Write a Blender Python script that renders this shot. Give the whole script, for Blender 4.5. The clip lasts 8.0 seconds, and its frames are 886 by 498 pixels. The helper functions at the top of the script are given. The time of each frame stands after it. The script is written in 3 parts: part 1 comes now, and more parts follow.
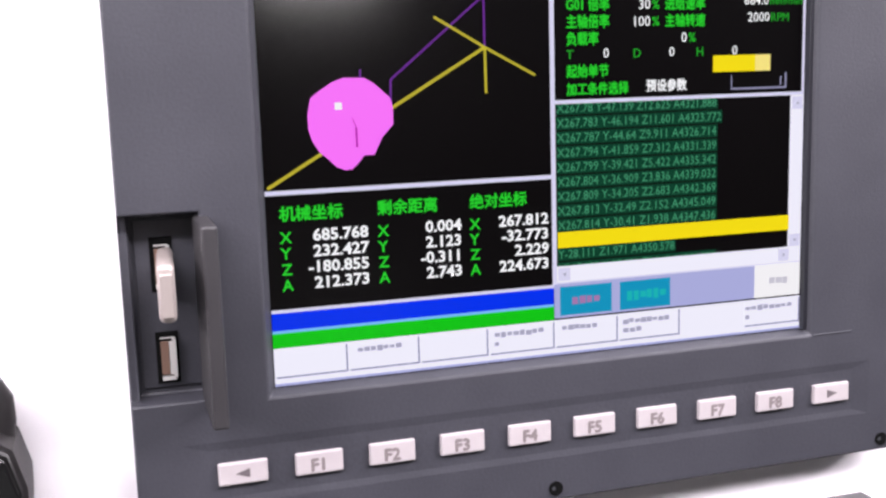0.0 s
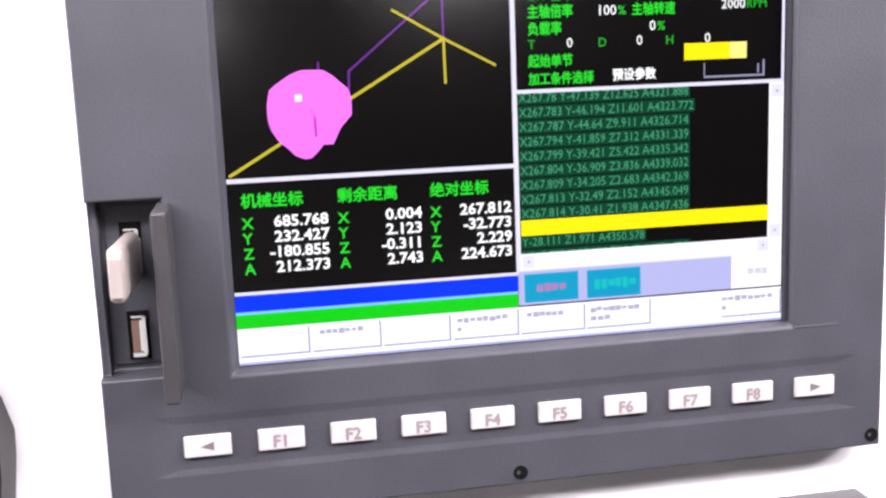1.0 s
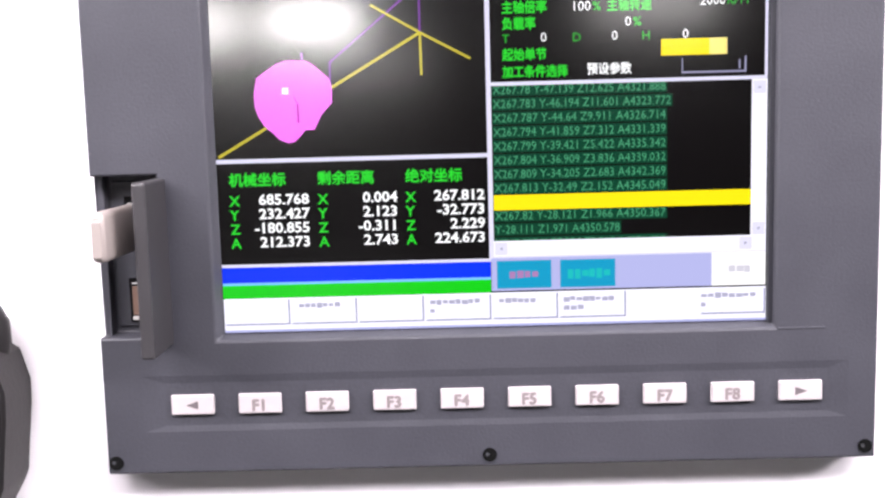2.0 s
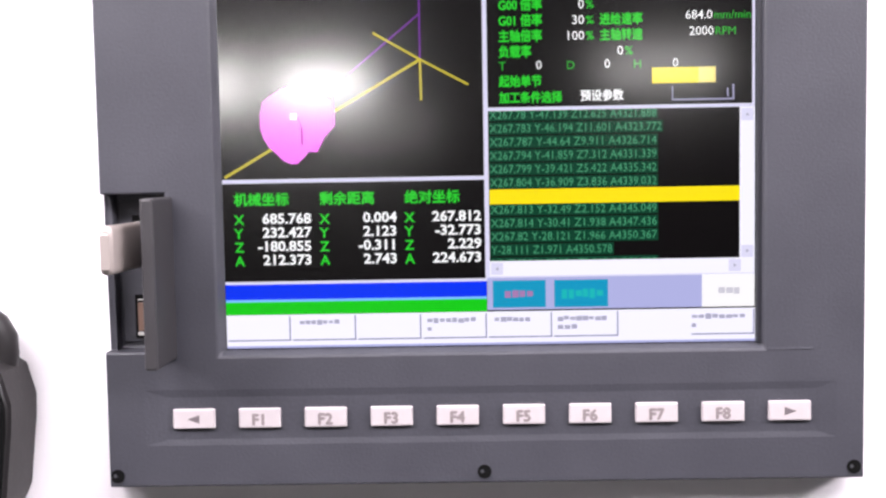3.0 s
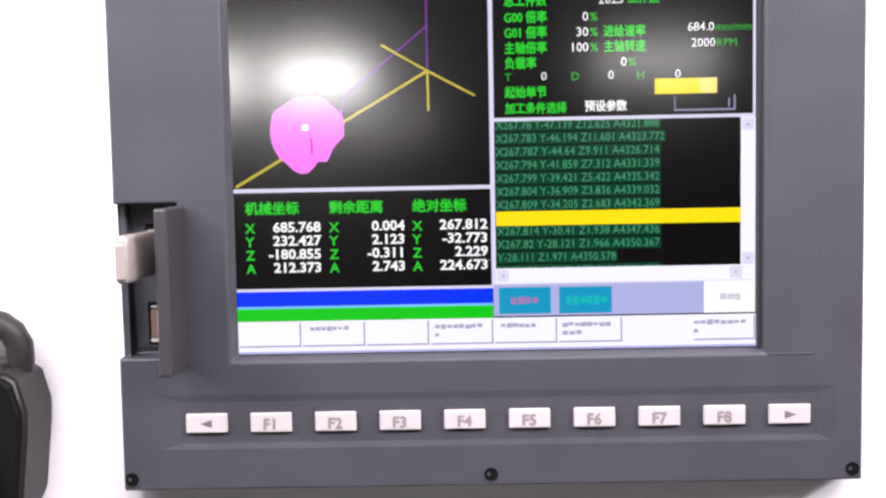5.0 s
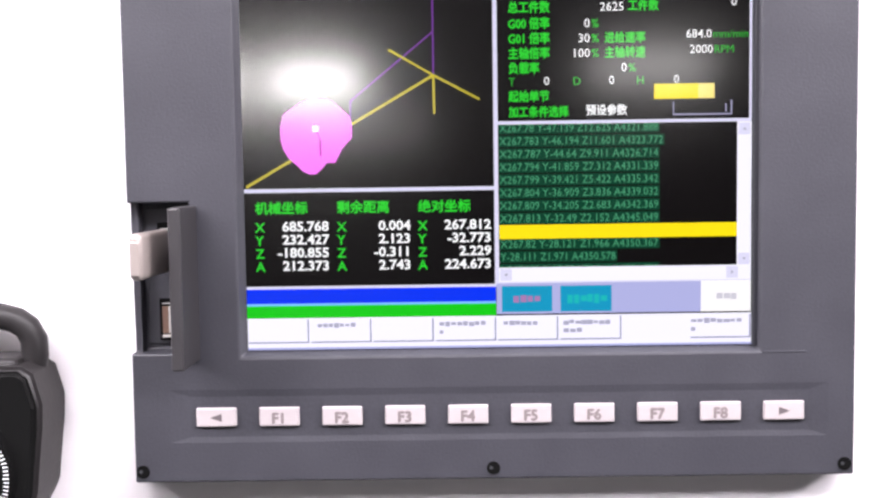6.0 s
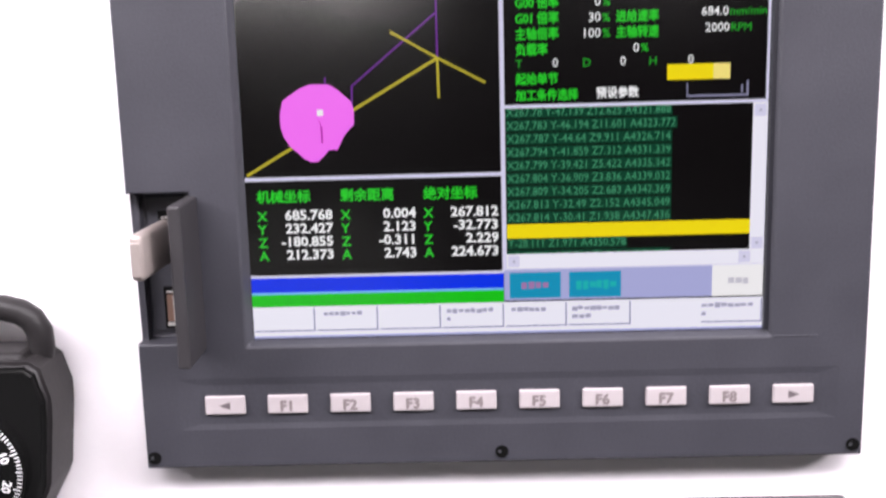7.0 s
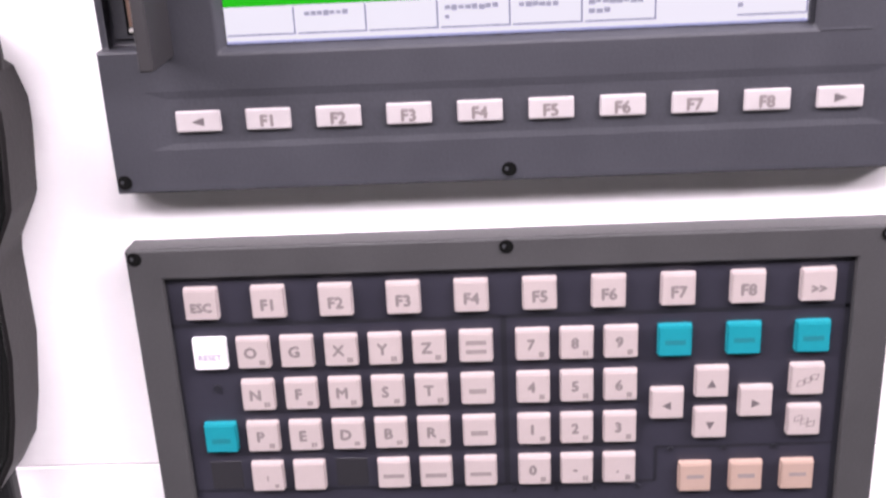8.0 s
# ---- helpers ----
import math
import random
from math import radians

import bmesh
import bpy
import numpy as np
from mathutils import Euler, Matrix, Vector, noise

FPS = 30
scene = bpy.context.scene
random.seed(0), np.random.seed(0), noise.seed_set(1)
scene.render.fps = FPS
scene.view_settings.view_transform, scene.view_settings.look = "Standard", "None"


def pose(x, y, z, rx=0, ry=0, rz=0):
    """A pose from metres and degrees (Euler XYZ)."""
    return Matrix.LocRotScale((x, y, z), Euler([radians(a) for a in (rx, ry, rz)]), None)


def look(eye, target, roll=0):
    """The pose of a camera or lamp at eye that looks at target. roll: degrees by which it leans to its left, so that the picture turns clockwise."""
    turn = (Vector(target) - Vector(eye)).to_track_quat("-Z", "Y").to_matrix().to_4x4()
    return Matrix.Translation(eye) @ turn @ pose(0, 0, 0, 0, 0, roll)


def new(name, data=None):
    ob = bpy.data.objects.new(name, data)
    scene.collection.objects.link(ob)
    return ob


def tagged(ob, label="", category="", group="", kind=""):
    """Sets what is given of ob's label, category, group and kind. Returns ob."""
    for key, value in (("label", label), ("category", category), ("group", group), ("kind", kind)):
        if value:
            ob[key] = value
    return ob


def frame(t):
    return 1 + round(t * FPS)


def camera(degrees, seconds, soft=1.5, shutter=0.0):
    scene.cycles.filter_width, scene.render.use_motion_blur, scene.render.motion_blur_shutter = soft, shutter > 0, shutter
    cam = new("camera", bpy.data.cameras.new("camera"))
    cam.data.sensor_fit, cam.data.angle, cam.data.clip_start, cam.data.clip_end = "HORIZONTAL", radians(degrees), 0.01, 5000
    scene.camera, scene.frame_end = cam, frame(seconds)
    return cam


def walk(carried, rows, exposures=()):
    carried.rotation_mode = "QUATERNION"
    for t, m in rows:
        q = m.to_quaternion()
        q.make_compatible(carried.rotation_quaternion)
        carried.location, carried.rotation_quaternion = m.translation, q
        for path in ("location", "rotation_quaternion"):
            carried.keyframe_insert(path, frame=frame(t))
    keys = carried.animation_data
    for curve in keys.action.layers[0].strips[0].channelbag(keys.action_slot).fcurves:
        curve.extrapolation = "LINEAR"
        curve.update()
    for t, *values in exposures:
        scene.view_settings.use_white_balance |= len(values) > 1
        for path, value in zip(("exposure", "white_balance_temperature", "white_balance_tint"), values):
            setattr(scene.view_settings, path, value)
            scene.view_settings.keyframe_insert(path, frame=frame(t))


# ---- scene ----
cam = camera(44.7, 8.0, 2.4, 0.25)
# seconds, x, y, z, yaw, pitch, roll
PATH = [
    (0, -0.1546, -0.3525, 1.4292, -17.42, -9.07, -1.70),
    (0.2, -0.1388, -0.3473, 1.4255, -15.87, -9.37, -2.21),
    (0.3, -0.1371, -0.3458, 1.4242, -16.00, -9.55, -2.39),
    (0.5, -0.1329, -0.3468, 1.4323, -15.62, -10.68, -2.41),
    (0.7, -0.1242, -0.3613, 1.4223, -14.25, -8.61, -2.39),
    (1, -0.0973, -0.3762, 1.4305, -10.25, -9.80, -2.22),
    (1.5, -0.0519, -0.3940, 1.4293, -4.56, -9.32, -2.67),
    (1.7, -0.0272, -0.3992, 1.4220, -0.90, -8.59, -2.55),
    (2.8, -0.0079, -0.4169, 1.3941, 1.37, -4.20, -0.82),
    (3, -0.0120, -0.4189, 1.3937, 0.78, -3.90, -0.99),
    (3.5, -0.0178, -0.4159, 1.4003, -0.07, -4.61, -1.06),
    (4, -0.0196, -0.4206, 1.3996, -0.08, -4.12, -1.07),
    (4.5, -0.0188, -0.4233, 1.4015, 0.07, -4.54, -0.95),
    (4.7, -0.0157, -0.4252, 1.4002, 0.45, -4.30, -1.11),
    (5.8, -0.0157, -0.4358, 1.4015, 0.77, -4.32, -1.07),
    (6, -0.0201, -0.4394, 1.3990, 0.31, -4.03, -0.80),
    (6.5, -0.0194, -0.4393, 1.4115, 0.49, -6.17, -0.99),
    (7, -0.0178, -0.4247, 1.4469, 0.99, -11.13, -1.53),
    (7.1, -0.0148, -0.4192, 1.4427, 1.56, -12.56, -1.63),
    (7.2, -0.0165, -0.4123, 1.4408, 1.67, -14.56, -1.86),
    (7.3, -0.0155, -0.4066, 1.4374, 1.82, -15.98, -2.14),
    (7.4, -0.0136, -0.4030, 1.4297, 2.08, -16.86, -2.25),
    (7.5, -0.0177, -0.3970, 1.4254, 1.60, -18.24, -2.02),
    (7.7, -0.0175, -0.3912, 1.4096, 1.56, -19.18, -1.78),
    (8, -0.0127, -0.3864, 1.3953, 2.42, -21.16, -2.81),
]
walk(cam, [(t, Matrix.Translation((x, y, z)) @ pose(0, 0, 0, 0, 0, yaw) @ pose(0, 0, 0, 90 + pitch) @ pose(0, 0, 0, 0, 0, roll)) for t, x, y, z, yaw, pitch, roll in PATH], [(0, -0.27, 6350, 13), (0.4, -0.06, 6400, 12), (1.0, 0.17, 6400, 12), (1.5, 0.17, 6400, 12), (3.0, -0.1, 6400, 12.5), (6.5, -0.07, 6400, 12.5), (7.0, -0.38, 6420, 13), (7.3, -0.36, 6400, 14), (7.6, -0.36, 6420, 16), (8, -0.27, 6450, 18)])

# ---- world, lamps ----
world = bpy.data.worlds.new("world")
scene.world = world
world.use_nodes = True
world.node_tree.nodes["Background"].inputs[0].default_value = (0.05, 0.055, 0.06, 1)
world.node_tree.nodes["Background"].inputs[1].default_value = 0.3
scene.view_settings.exposure = 0.0
CEILING_LAMPS = [(-2.1, -0.9, 2.5, 104), (-0.7, -0.9, 2.5, 58), (0.7, -0.9, 2.5, 60), (2.1, -0.9, 2.5, 110)]
# last row: dim panel added for a window-like haze mirrored in the screen
FAR_WALL_LIGHTS = [(-1.52, 2.45, 1.0, 0.3, 46), (-2.8, 2.45, 0.9, 0.45, 24), (2.3, 2.58, 1.3, 0.32, 9), (-0.8, 1.97, 1.1, 0.42, 1.6)]


# ---- materials ----
def mat(name, color, rough=0.5, metal=0.0, spec=0.5, grain=0.0, scale=300.0, bump=0.0, emit=0.0, coat=0.0, vary=0.0):
    m = bpy.data.materials.new(name)
    m.use_nodes = True
    nt = m.node_tree
    b = nt.nodes["Principled BSDF"]
    b.inputs["Base Color"].default_value = (*color, 1)
    b.inputs["Roughness"].default_value = rough
    b.inputs["Metallic"].default_value = metal
    b.inputs["Specular IOR Level"].default_value = spec
    if coat:
        b.inputs["Coat Weight"].default_value = coat
        b.inputs["Coat Roughness"].default_value = 0.42
    if emit:
        b.inputs["Emission Color"].default_value = (*color, 1)
        b.inputs["Emission Strength"].default_value = emit
    if grain or bump or vary:
        tc = nt.nodes.new("ShaderNodeTexCoord")
        fine = nt.nodes.new("ShaderNodeTexNoise")
        fine.inputs["Scale"].default_value = scale
        fine.inputs["Detail"].default_value = 4
        wide = nt.nodes.new("ShaderNodeTexNoise")
        wide.inputs["Scale"].default_value = scale / 22
        wide.inputs["Detail"].default_value = 3
        for n in (fine, wide):
            nt.links.new(tc.outputs["Object"], n.inputs["Vector"])
        if grain:
            mix = nt.nodes.new("ShaderNodeMath")
            mix.operation = "ADD"
            nt.links.new(fine.outputs["Fac"], mix.inputs[0])
            nt.links.new(wide.outputs["Fac"], mix.inputs[1])
            rng = nt.nodes.new("ShaderNodeMapRange")
            rng.inputs["From Min"].default_value = 0.6
            rng.inputs["From Max"].default_value = 1.4
            rng.inputs["To Min"].default_value = 1 - grain
            rng.inputs["To Max"].default_value = 1 + grain
            nt.links.new(mix.outputs[0], rng.inputs["Value"])
            mul = nt.nodes.new("ShaderNodeVectorMath")
            mul.operation = "SCALE"
            mul.inputs[0].default_value = color
            nt.links.new(rng.outputs[0], mul.inputs["Scale"])
            nt.links.new(mul.outputs[0], b.inputs["Base Color"])
            rr = nt.nodes.new("ShaderNodeMapRange")
            rr.inputs["To Min"].default_value = max(rough - 0.08, 0.02)
            rr.inputs["To Max"].default_value = min(rough + 0.08, 1)
            nt.links.new(wide.outputs["Fac"], rr.inputs["Value"])
            nt.links.new(rr.outputs[0], b.inputs["Roughness"])
        if bump:
            bp = nt.nodes.new("ShaderNodeBump")
            bp.inputs["Strength"].default_value = bump
            bp.inputs["Distance"].default_value = 0.0004
            nt.links.new(fine.outputs["Fac"], bp.inputs["Height"])
            nt.links.new(bp.outputs[0], b.inputs["Normal"])
    return m


def glow(name, color, emit=1.0, base=(0.0008, 0.0008, 0.0008)):
    """A lit part of the display behind its matt anti-glare surface."""
    m = bpy.data.materials.new(name)
    m.use_nodes = True
    b = m.node_tree.nodes["Principled BSDF"]
    b.inputs["Base Color"].default_value = (*base, 1)
    b.inputs["Roughness"].default_value = 0.12
    b.inputs["Specular IOR Level"].default_value = 1.0
    b.inputs["Coat Weight"].default_value = 0.4
    b.inputs["Coat Roughness"].default_value = 0.21
    b.inputs["Emission Color"].default_value = (*color, 1)
    b.inputs["Emission Strength"].default_value = emit * 1.14
    return m


def srgb(r, g, b):
    return tuple((c / 255 / 12.92) if c < 10.3 else ((c / 255 + 0.055) / 1.055) ** 2.4 for c in (r, g, b))


PLASTIC = mat("grey_plastic", (0.031, 0.0308, 0.0385), 0.5, grain=0.16, scale=900, bump=0.25)
# port door only: the grey plastic with its shading put into the colour
PLASTIC_SHADED = mat("shaded_plastic", (0.022, 0.020, 0.022), 0.5, grain=0.1, scale=700, bump=0.2)
INLAY = mat("blue_grey_foil", (0.0185, 0.0175, 0.0265), 0.42, grain=0.08, scale=500, bump=0.1)
GROOVE = mat("black_line", (0.008, 0.008, 0.012), 0.5)
WHITE_SHEET = mat("white_paint", (0.84, 0.80, 0.82), 0.42, grain=0.015, scale=220, bump=0.12)
KEY_WHITE = mat("white_key", (0.345, 0.31, 0.315), 0.45, grain=0.03, scale=500)
KEY_CREAM = mat("cream_key", (0.315, 0.265, 0.26), 0.5, grain=0.04, scale=500, bump=0.1)
KEY_RESET = mat("bright_key", (0.72, 0.70, 0.72), 0.4, grain=0.01, scale=400)
KEY_TEAL = mat("teal_key", (0.0, 0.17, 0.205), 0.45, grain=0.04, scale=500)
KEY_BEIGE = mat("beige_key", (0.29, 0.205, 0.17), 0.5, grain=0.04, scale=500)
LEGEND = mat("grey_print", (0.085, 0.07, 0.075), 0.6)
LEGEND_SOFT = mat("faded_print", (0.15, 0.125, 0.127), 0.6)
LEGEND_FAINT = mat("worn_print", (0.18, 0.15, 0.15), 0.6)
LEGEND_PALE = mat("violet_print", (0.34, 0.30, 0.36), 0.6)
PAD_PLASTIC = mat("warm_grey_plastic", (0.037, 0.0355, 0.0375), 0.5, grain=0.16, scale=900, bump=0.25)
BLANK = mat("blank_place", (0.013, 0.012, 0.015), 0.5, grain=0.1, scale=600)
LEGEND_TEAL = mat("dark_teal_print", (0.0, 0.115, 0.14), 0.6)
HOLE = mat("screw_hole", (0.002, 0.002, 0.002), 0.9, spec=0.1)
BLACK = mat("black_rubber", (0.006, 0.006, 0.007), 0.55, grain=0.1, scale=400)
SCREW = mat("burnished_steel", (0.045, 0.045, 0.05), 0.4, 0.3)
STEEL = mat("nickel", (0.62, 0.6, 0.58), 0.3, 0.5, grain=0.03, scale=300)
STICK = mat("satin_metal", (0.33, 0.285, 0.265), 0.36, 0.4, grain=0.06, scale=250)
COPPER = mat("port_tongue", (0.12, 0.07, 0.05), 0.5)
PENDANT = mat("charcoal_plastic", (0.014, 0.0125, 0.013), 0.48, spec=0.3, grain=0.12, scale=500, bump=0.3)
GLOSS = mat("black_gloss", (0.006, 0.006, 0.006), 0.16, grain=0.05, scale=60)
PRINT_WHITE = mat("white_print", (0.75, 0.75, 0.75), 0.5)
CONCRETE = mat("painted_concrete", (0.06, 0.066, 0.063), 0.45, grain=0.2, scale=14, bump=0.3)
WALL = mat("hall_wall", (0.045, 0.046, 0.048), 0.7, grain=0.08, scale=12, bump=0.2)
ROOF = mat("hall_ceiling", (0.07, 0.07, 0.07), 0.8, grain=0.08, scale=9)
LAMP_BODY = mat("lamp_housing", (0.5, 0.5, 0.5), 0.4, grain=0.03, scale=80)
TUBE = mat("lamp_tube", (1, 0.97, 0.94), 0.4, emit=4.0)
S_BLACK = glow("screen_black", srgb(9, 4, 6), 0.5)
S_WHITE = glow("screen_white", srgb(246, 244, 255), 1.0)
S_FRAME = glow("screen_frame", srgb(225, 222, 245), 0.95)
S_LAV = glow("screen_lavender", srgb(174, 176, 222), 1.0)
S_SHADE = glow("screen_shade", srgb(150, 148, 178), 1.0)
S_GREEN = glow("screen_green", srgb(36, 208, 42), 1.0)
S_TEXT = glow("screen_text", srgb(250, 250, 250), 1.0)
S_BLUE = glow("screen_blue", srgb(0, 50, 240), 1.0)
S_GBAR = glow("screen_green_bar", srgb(8, 200, 12), 1.0)
S_CYAN = glow("screen_light_blue", srgb(120, 190, 245), 1.0)
S_YELLOW = glow("screen_yellow", srgb(250, 226, 5), 1.0)
S_TEAL = glow("screen_teal", srgb(16, 150, 190), 1.0)
S_TEAL_TEXT = glow("screen_teal_text", srgb(24, 182, 180), 1.0)
S_RED = glow("screen_pink_text", srgb(165, 122, 172), 1.0)
S_PINK = glow("screen_magenta", srgb(255, 118, 252), 1.0)
S_PINK_DARK = glow("screen_magenta_dark", srgb(200, 50, 190), 0.9)
S_OLIVE = glow("screen_axis", srgb(196, 182, 50), 1.0)
S_PURPLE = glow("screen_purple", srgb(112, 44, 150), 1.0)
S_CODE_BG = glow("screen_code_ground", srgb(4, 62, 40), 1.0)
S_CODE = glow("screen_code", srgb(66, 150, 108), 1.0)
S_ORANGE = glow("screen_orange", srgb(252, 232, 130), 1.0)
S_CREAM = glow("screen_cream", srgb(250, 248, 248), 1.0)
S_FAINT = glow("screen_faint_text", srgb(205, 202, 212), 1.0)
S_GREY_TEXT = glow("screen_grey_text", srgb(172, 169, 192), 1.0)
S_DIM_GREEN = glow("screen_dim_green", srgb(34, 175, 42), 1.0)


# ---- mesh helpers ----
def part(name, bm, material, parent=None, label=""):
    me = bpy.data.meshes.new(name)
    bm.normal_update()
    bm.to_mesh(me)
    bm.free()
    me.materials.append(material)
    ob = new(name, me)
    ob.parent = parent
    return tagged(ob, label)


def empty(name, x, y, z, label, category, group="", kind=""):
    ob = new(name)
    ob.location = (x, y, z)
    ob.empty_display_size = 0.02
    return tagged(ob, label, category, group, kind)


def box(bm, x0, x1, y0, y1, z0, z1, bevel=0.0, seg=2):
    r = bmesh.ops.create_cube(bm, size=1.0, matrix=Matrix.Translation(((x0 + x1) / 2, (y0 + y1) / 2, (z0 + z1) / 2)) @ Matrix.Diagonal((x1 - x0, y1 - y0, z1 - z0, 1)))
    if bevel:
        edges = list({e for v in r["verts"] for e in v.link_edges})
        bmesh.ops.bevel(bm, geom=edges, offset=bevel, segments=seg, affect="EDGES", profile=0.5)
    return bm


def boxm(*a, **k):
    return box(bmesh.new(), *a, **k)


def smooth(ob, angle=35):
    for p in ob.data.polygons:
        p.use_smooth = True
    ob.data.set_sharp_from_angle(angle=radians(angle))
    return ob


def relief(xs, zs, front, back):
    """A moulded front: one level y per cell of the grid, None where there is nothing, with steps between the levels."""
    bm = bmesh.new()
    nx, nz = len(xs) - 1, len(zs) - 1

    def level(i, j):
        return front(i, j) if 0 <= i < nx and 0 <= j < nz else None

    def quad(*c):
        bm.faces.new([bm.verts.new(p) for p in c])

    for i in range(nx):
        for j in range(nz):
            y = level(i, j)
            if y is None:
                continue
            x0, x1, z0, z1 = xs[i], xs[i + 1], zs[j], zs[j + 1]
            quad((x0, y, z0), (x1, y, z0), (x1, y, z1), (x0, y, z1))
            quad((x0, back, z1), (x1, back, z1), (x1, back, z0), (x0, back, z0))
            for di, dj, a, b in ((1, 0, (x1, z0), (x1, z1)), (-1, 0, (x0, z1), (x0, z0)), (0, 1, (x1, z1), (x0, z1)), (0, -1, (x0, z0), (x1, z0))):
                o = level(i + di, j + dj)
                o = back if o is None else o
                if o > y + 1e-6:
                    quad((a[0], y, a[1]), (a[0], o, a[1]), (b[0], o, b[1]), (b[0], y, b[1]))
    bmesh.ops.remove_doubles(bm, verts=bm.verts, dist=1e-6)
    bmesh.ops.recalc_face_normals(bm, faces=bm.faces)
    return bm


def edge_bevel(ob, width, segments=2):
    m = ob.modifiers.new("bevel", "BEVEL")
    m.width, m.segments, m.limit_method, m.angle_limit = width, segments, "ANGLE", radians(40)
    return ob


def flat(bm, x0, x1, z0, z1, y):
    bm.faces.new([bm.verts.new(c) for c in ((x0, y, z0), (x1, y, z0), (x1, y, z1), (x0, y, z1))])
    return bm


def strip(bm, x0, z0, x1, z1, w, y):
    d = Vector((x1 - x0, 0, z1 - z0)).normalized()
    n = Vector((-d.z, 0, d.x)) * (w / 2)
    a, b = Vector((x0, y, z0)), Vector((x1, y, z1))
    bm.faces.new([bm.verts.new(c) for c in (a - n, b - n, b + n, a + n)])
    return bm


def outline(bm, points, y):
    bm.faces.new([bm.verts.new((x, y, z)) for x, z in points])
    return bm


def prism(points, y0, y1, bevel=0.0, seg=2):
    bm = bmesh.new()
    f = bm.faces.new([bm.verts.new((x, y1, z)) for x, z in points])
    r = bmesh.ops.extrude_face_region(bm, geom=[f])
    for v in r["geom"]:
        if isinstance(v, bmesh.types.BMVert):
            v.co.y = y0
    bmesh.ops.recalc_face_normals(bm, faces=bm.faces)
    if bevel:
        bmesh.ops.bevel(bm, geom=[e for e in bm.edges if all(abs(v.co.y - y0) < 1e-7 for v in e.verts)], offset=bevel, segments=seg, affect="EDGES")
    return bm


def disc(cx, cz, r, y0, y1, n=24, bevel=0.0):
    return prism([(cx + r * math.cos(math.tau * k / n), cz + r * math.sin(math.tau * k / n)) for k in range(n)], y0, y1, bevel)


def thicken(ob, d):
    """Worn, spread ink: the print laid down five times, slightly shifted."""
    bm = bmesh.new()
    for k, (a, b) in enumerate(((0, 0), (d, 0), (-d, 0), (0, d), (0, -d))):
        me = ob.data.copy()
        me.transform(Matrix.Translation((a, -0.000012 * k, b)))
        bm.from_mesh(me)
        bpy.data.meshes.remove(me)
    bm.to_mesh(ob.data)
    bm.free()
    return ob


TEXTS = {}


def text(name, body, x, z, y, size, material, parent, align="LEFT", wide=1.0, label="", bold=0.006):
    """Print that faces the viewer; z is the base line."""
    bold = bold if body.isascii() else 0.0
    key = (body, align, bold)
    if key not in TEXTS:
        cu = bpy.data.curves.new("print", "FONT")
        cu.body, cu.align_x, cu.resolution_u, cu.offset = body, align, 2, bold
        tmp = new("print", cu)
        bpy.context.view_layer.update()
        me = bpy.data.meshes.new_from_object(tmp.evaluated_get(bpy.context.evaluated_depsgraph_get()))
        bpy.data.objects.remove(tmp)
        TEXTS[key] = me
    me = TEXTS[key].copy()
    me.transform(Matrix.Translation((x, y, z)) @ pose(0, 0, 0, 90) @ Matrix.Diagonal((size * wide, size, 1, 1)))
    me.materials.clear()
    me.materials.append(material)
    ob = new(name, me)
    ob.parent = parent
    if not body.isascii():
        thicken(ob, size * 0.032)
    return tagged(ob, label)


# ---- the hall around the machine ----
def wall_block(name, x0, x1, y0, y1, z0, z1, material, label, category):
    ob = part(name, boxm(x0, x1, y0, y1, z0, z1), material)
    return tagged(ob, label, category, kind="structure")


wall_block("floor", -6, 6, -12.2, 3.2, -0.2, 0, CONCRETE, "green-grey painted concrete workshop floor", "floor")
wall_block("ceiling", -6, 6, -12.2, 3.2, 5.0, 5.2, ROOF, "plain light grey workshop ceiling", "ceiling")
wall_block("wall_north", -6, 6, 3.0, 3.2, 0, 5, WALL, "plain grey painted workshop wall", "wall")
wall_block("wall_south", -6, 6, -12.2, -12.0, 0, 5, WALL, "plain grey wall with three wide lamps and a dim panel", "wall")
wall_block("wall_east", 6.0, 6.2, -12.2, 3.2, 0, 5, WALL, "plain grey painted workshop wall", "wall")
wall_block("wall_west", -6.2, -6.0, -12.2, 3.2, 0, 5, WALL, "plain grey painted workshop wall", "wall")

for x, y, z, watts in CEILING_LAMPS:
    lamp = empty("ceiling_lamp", x, y, z, "long white linear lamp hanging over the machine", "lamp", "lamps over the machine")
    edge_bevel(part("lamp_housing", boxm(-0.65, 0.65, -0.1, 0.1, 0.01, 0.07), LAMP_BODY, lamp), 0.008)
    for s in (-0.055, 0.0, 0.055):
        part("tube", boxm(-0.6, 0.6, s - 0.014, s + 0.014, -0.012, 0.009, bevel=0.004), TUBE, lamp, "glowing white tube")
    for s in (-0.5, 0.5):
        part("hanger", boxm(s - 0.003, s + 0.003, -0.003, 0.003, 0.07, 5.0 - z), SCREW, lamp)
    light = bpy.data.lights.new("lamp_light", "AREA")
    light.shape, light.size, light.size_y, light.energy, light.color = "RECTANGLE", 1.3, 0.17, watts, (1.0, 0.945, 0.985)
    lo = new("lamp_light", light)
    lo.matrix_world = look((x, y, z - 0.03), (x * 0.3, 0.0, 1.3))

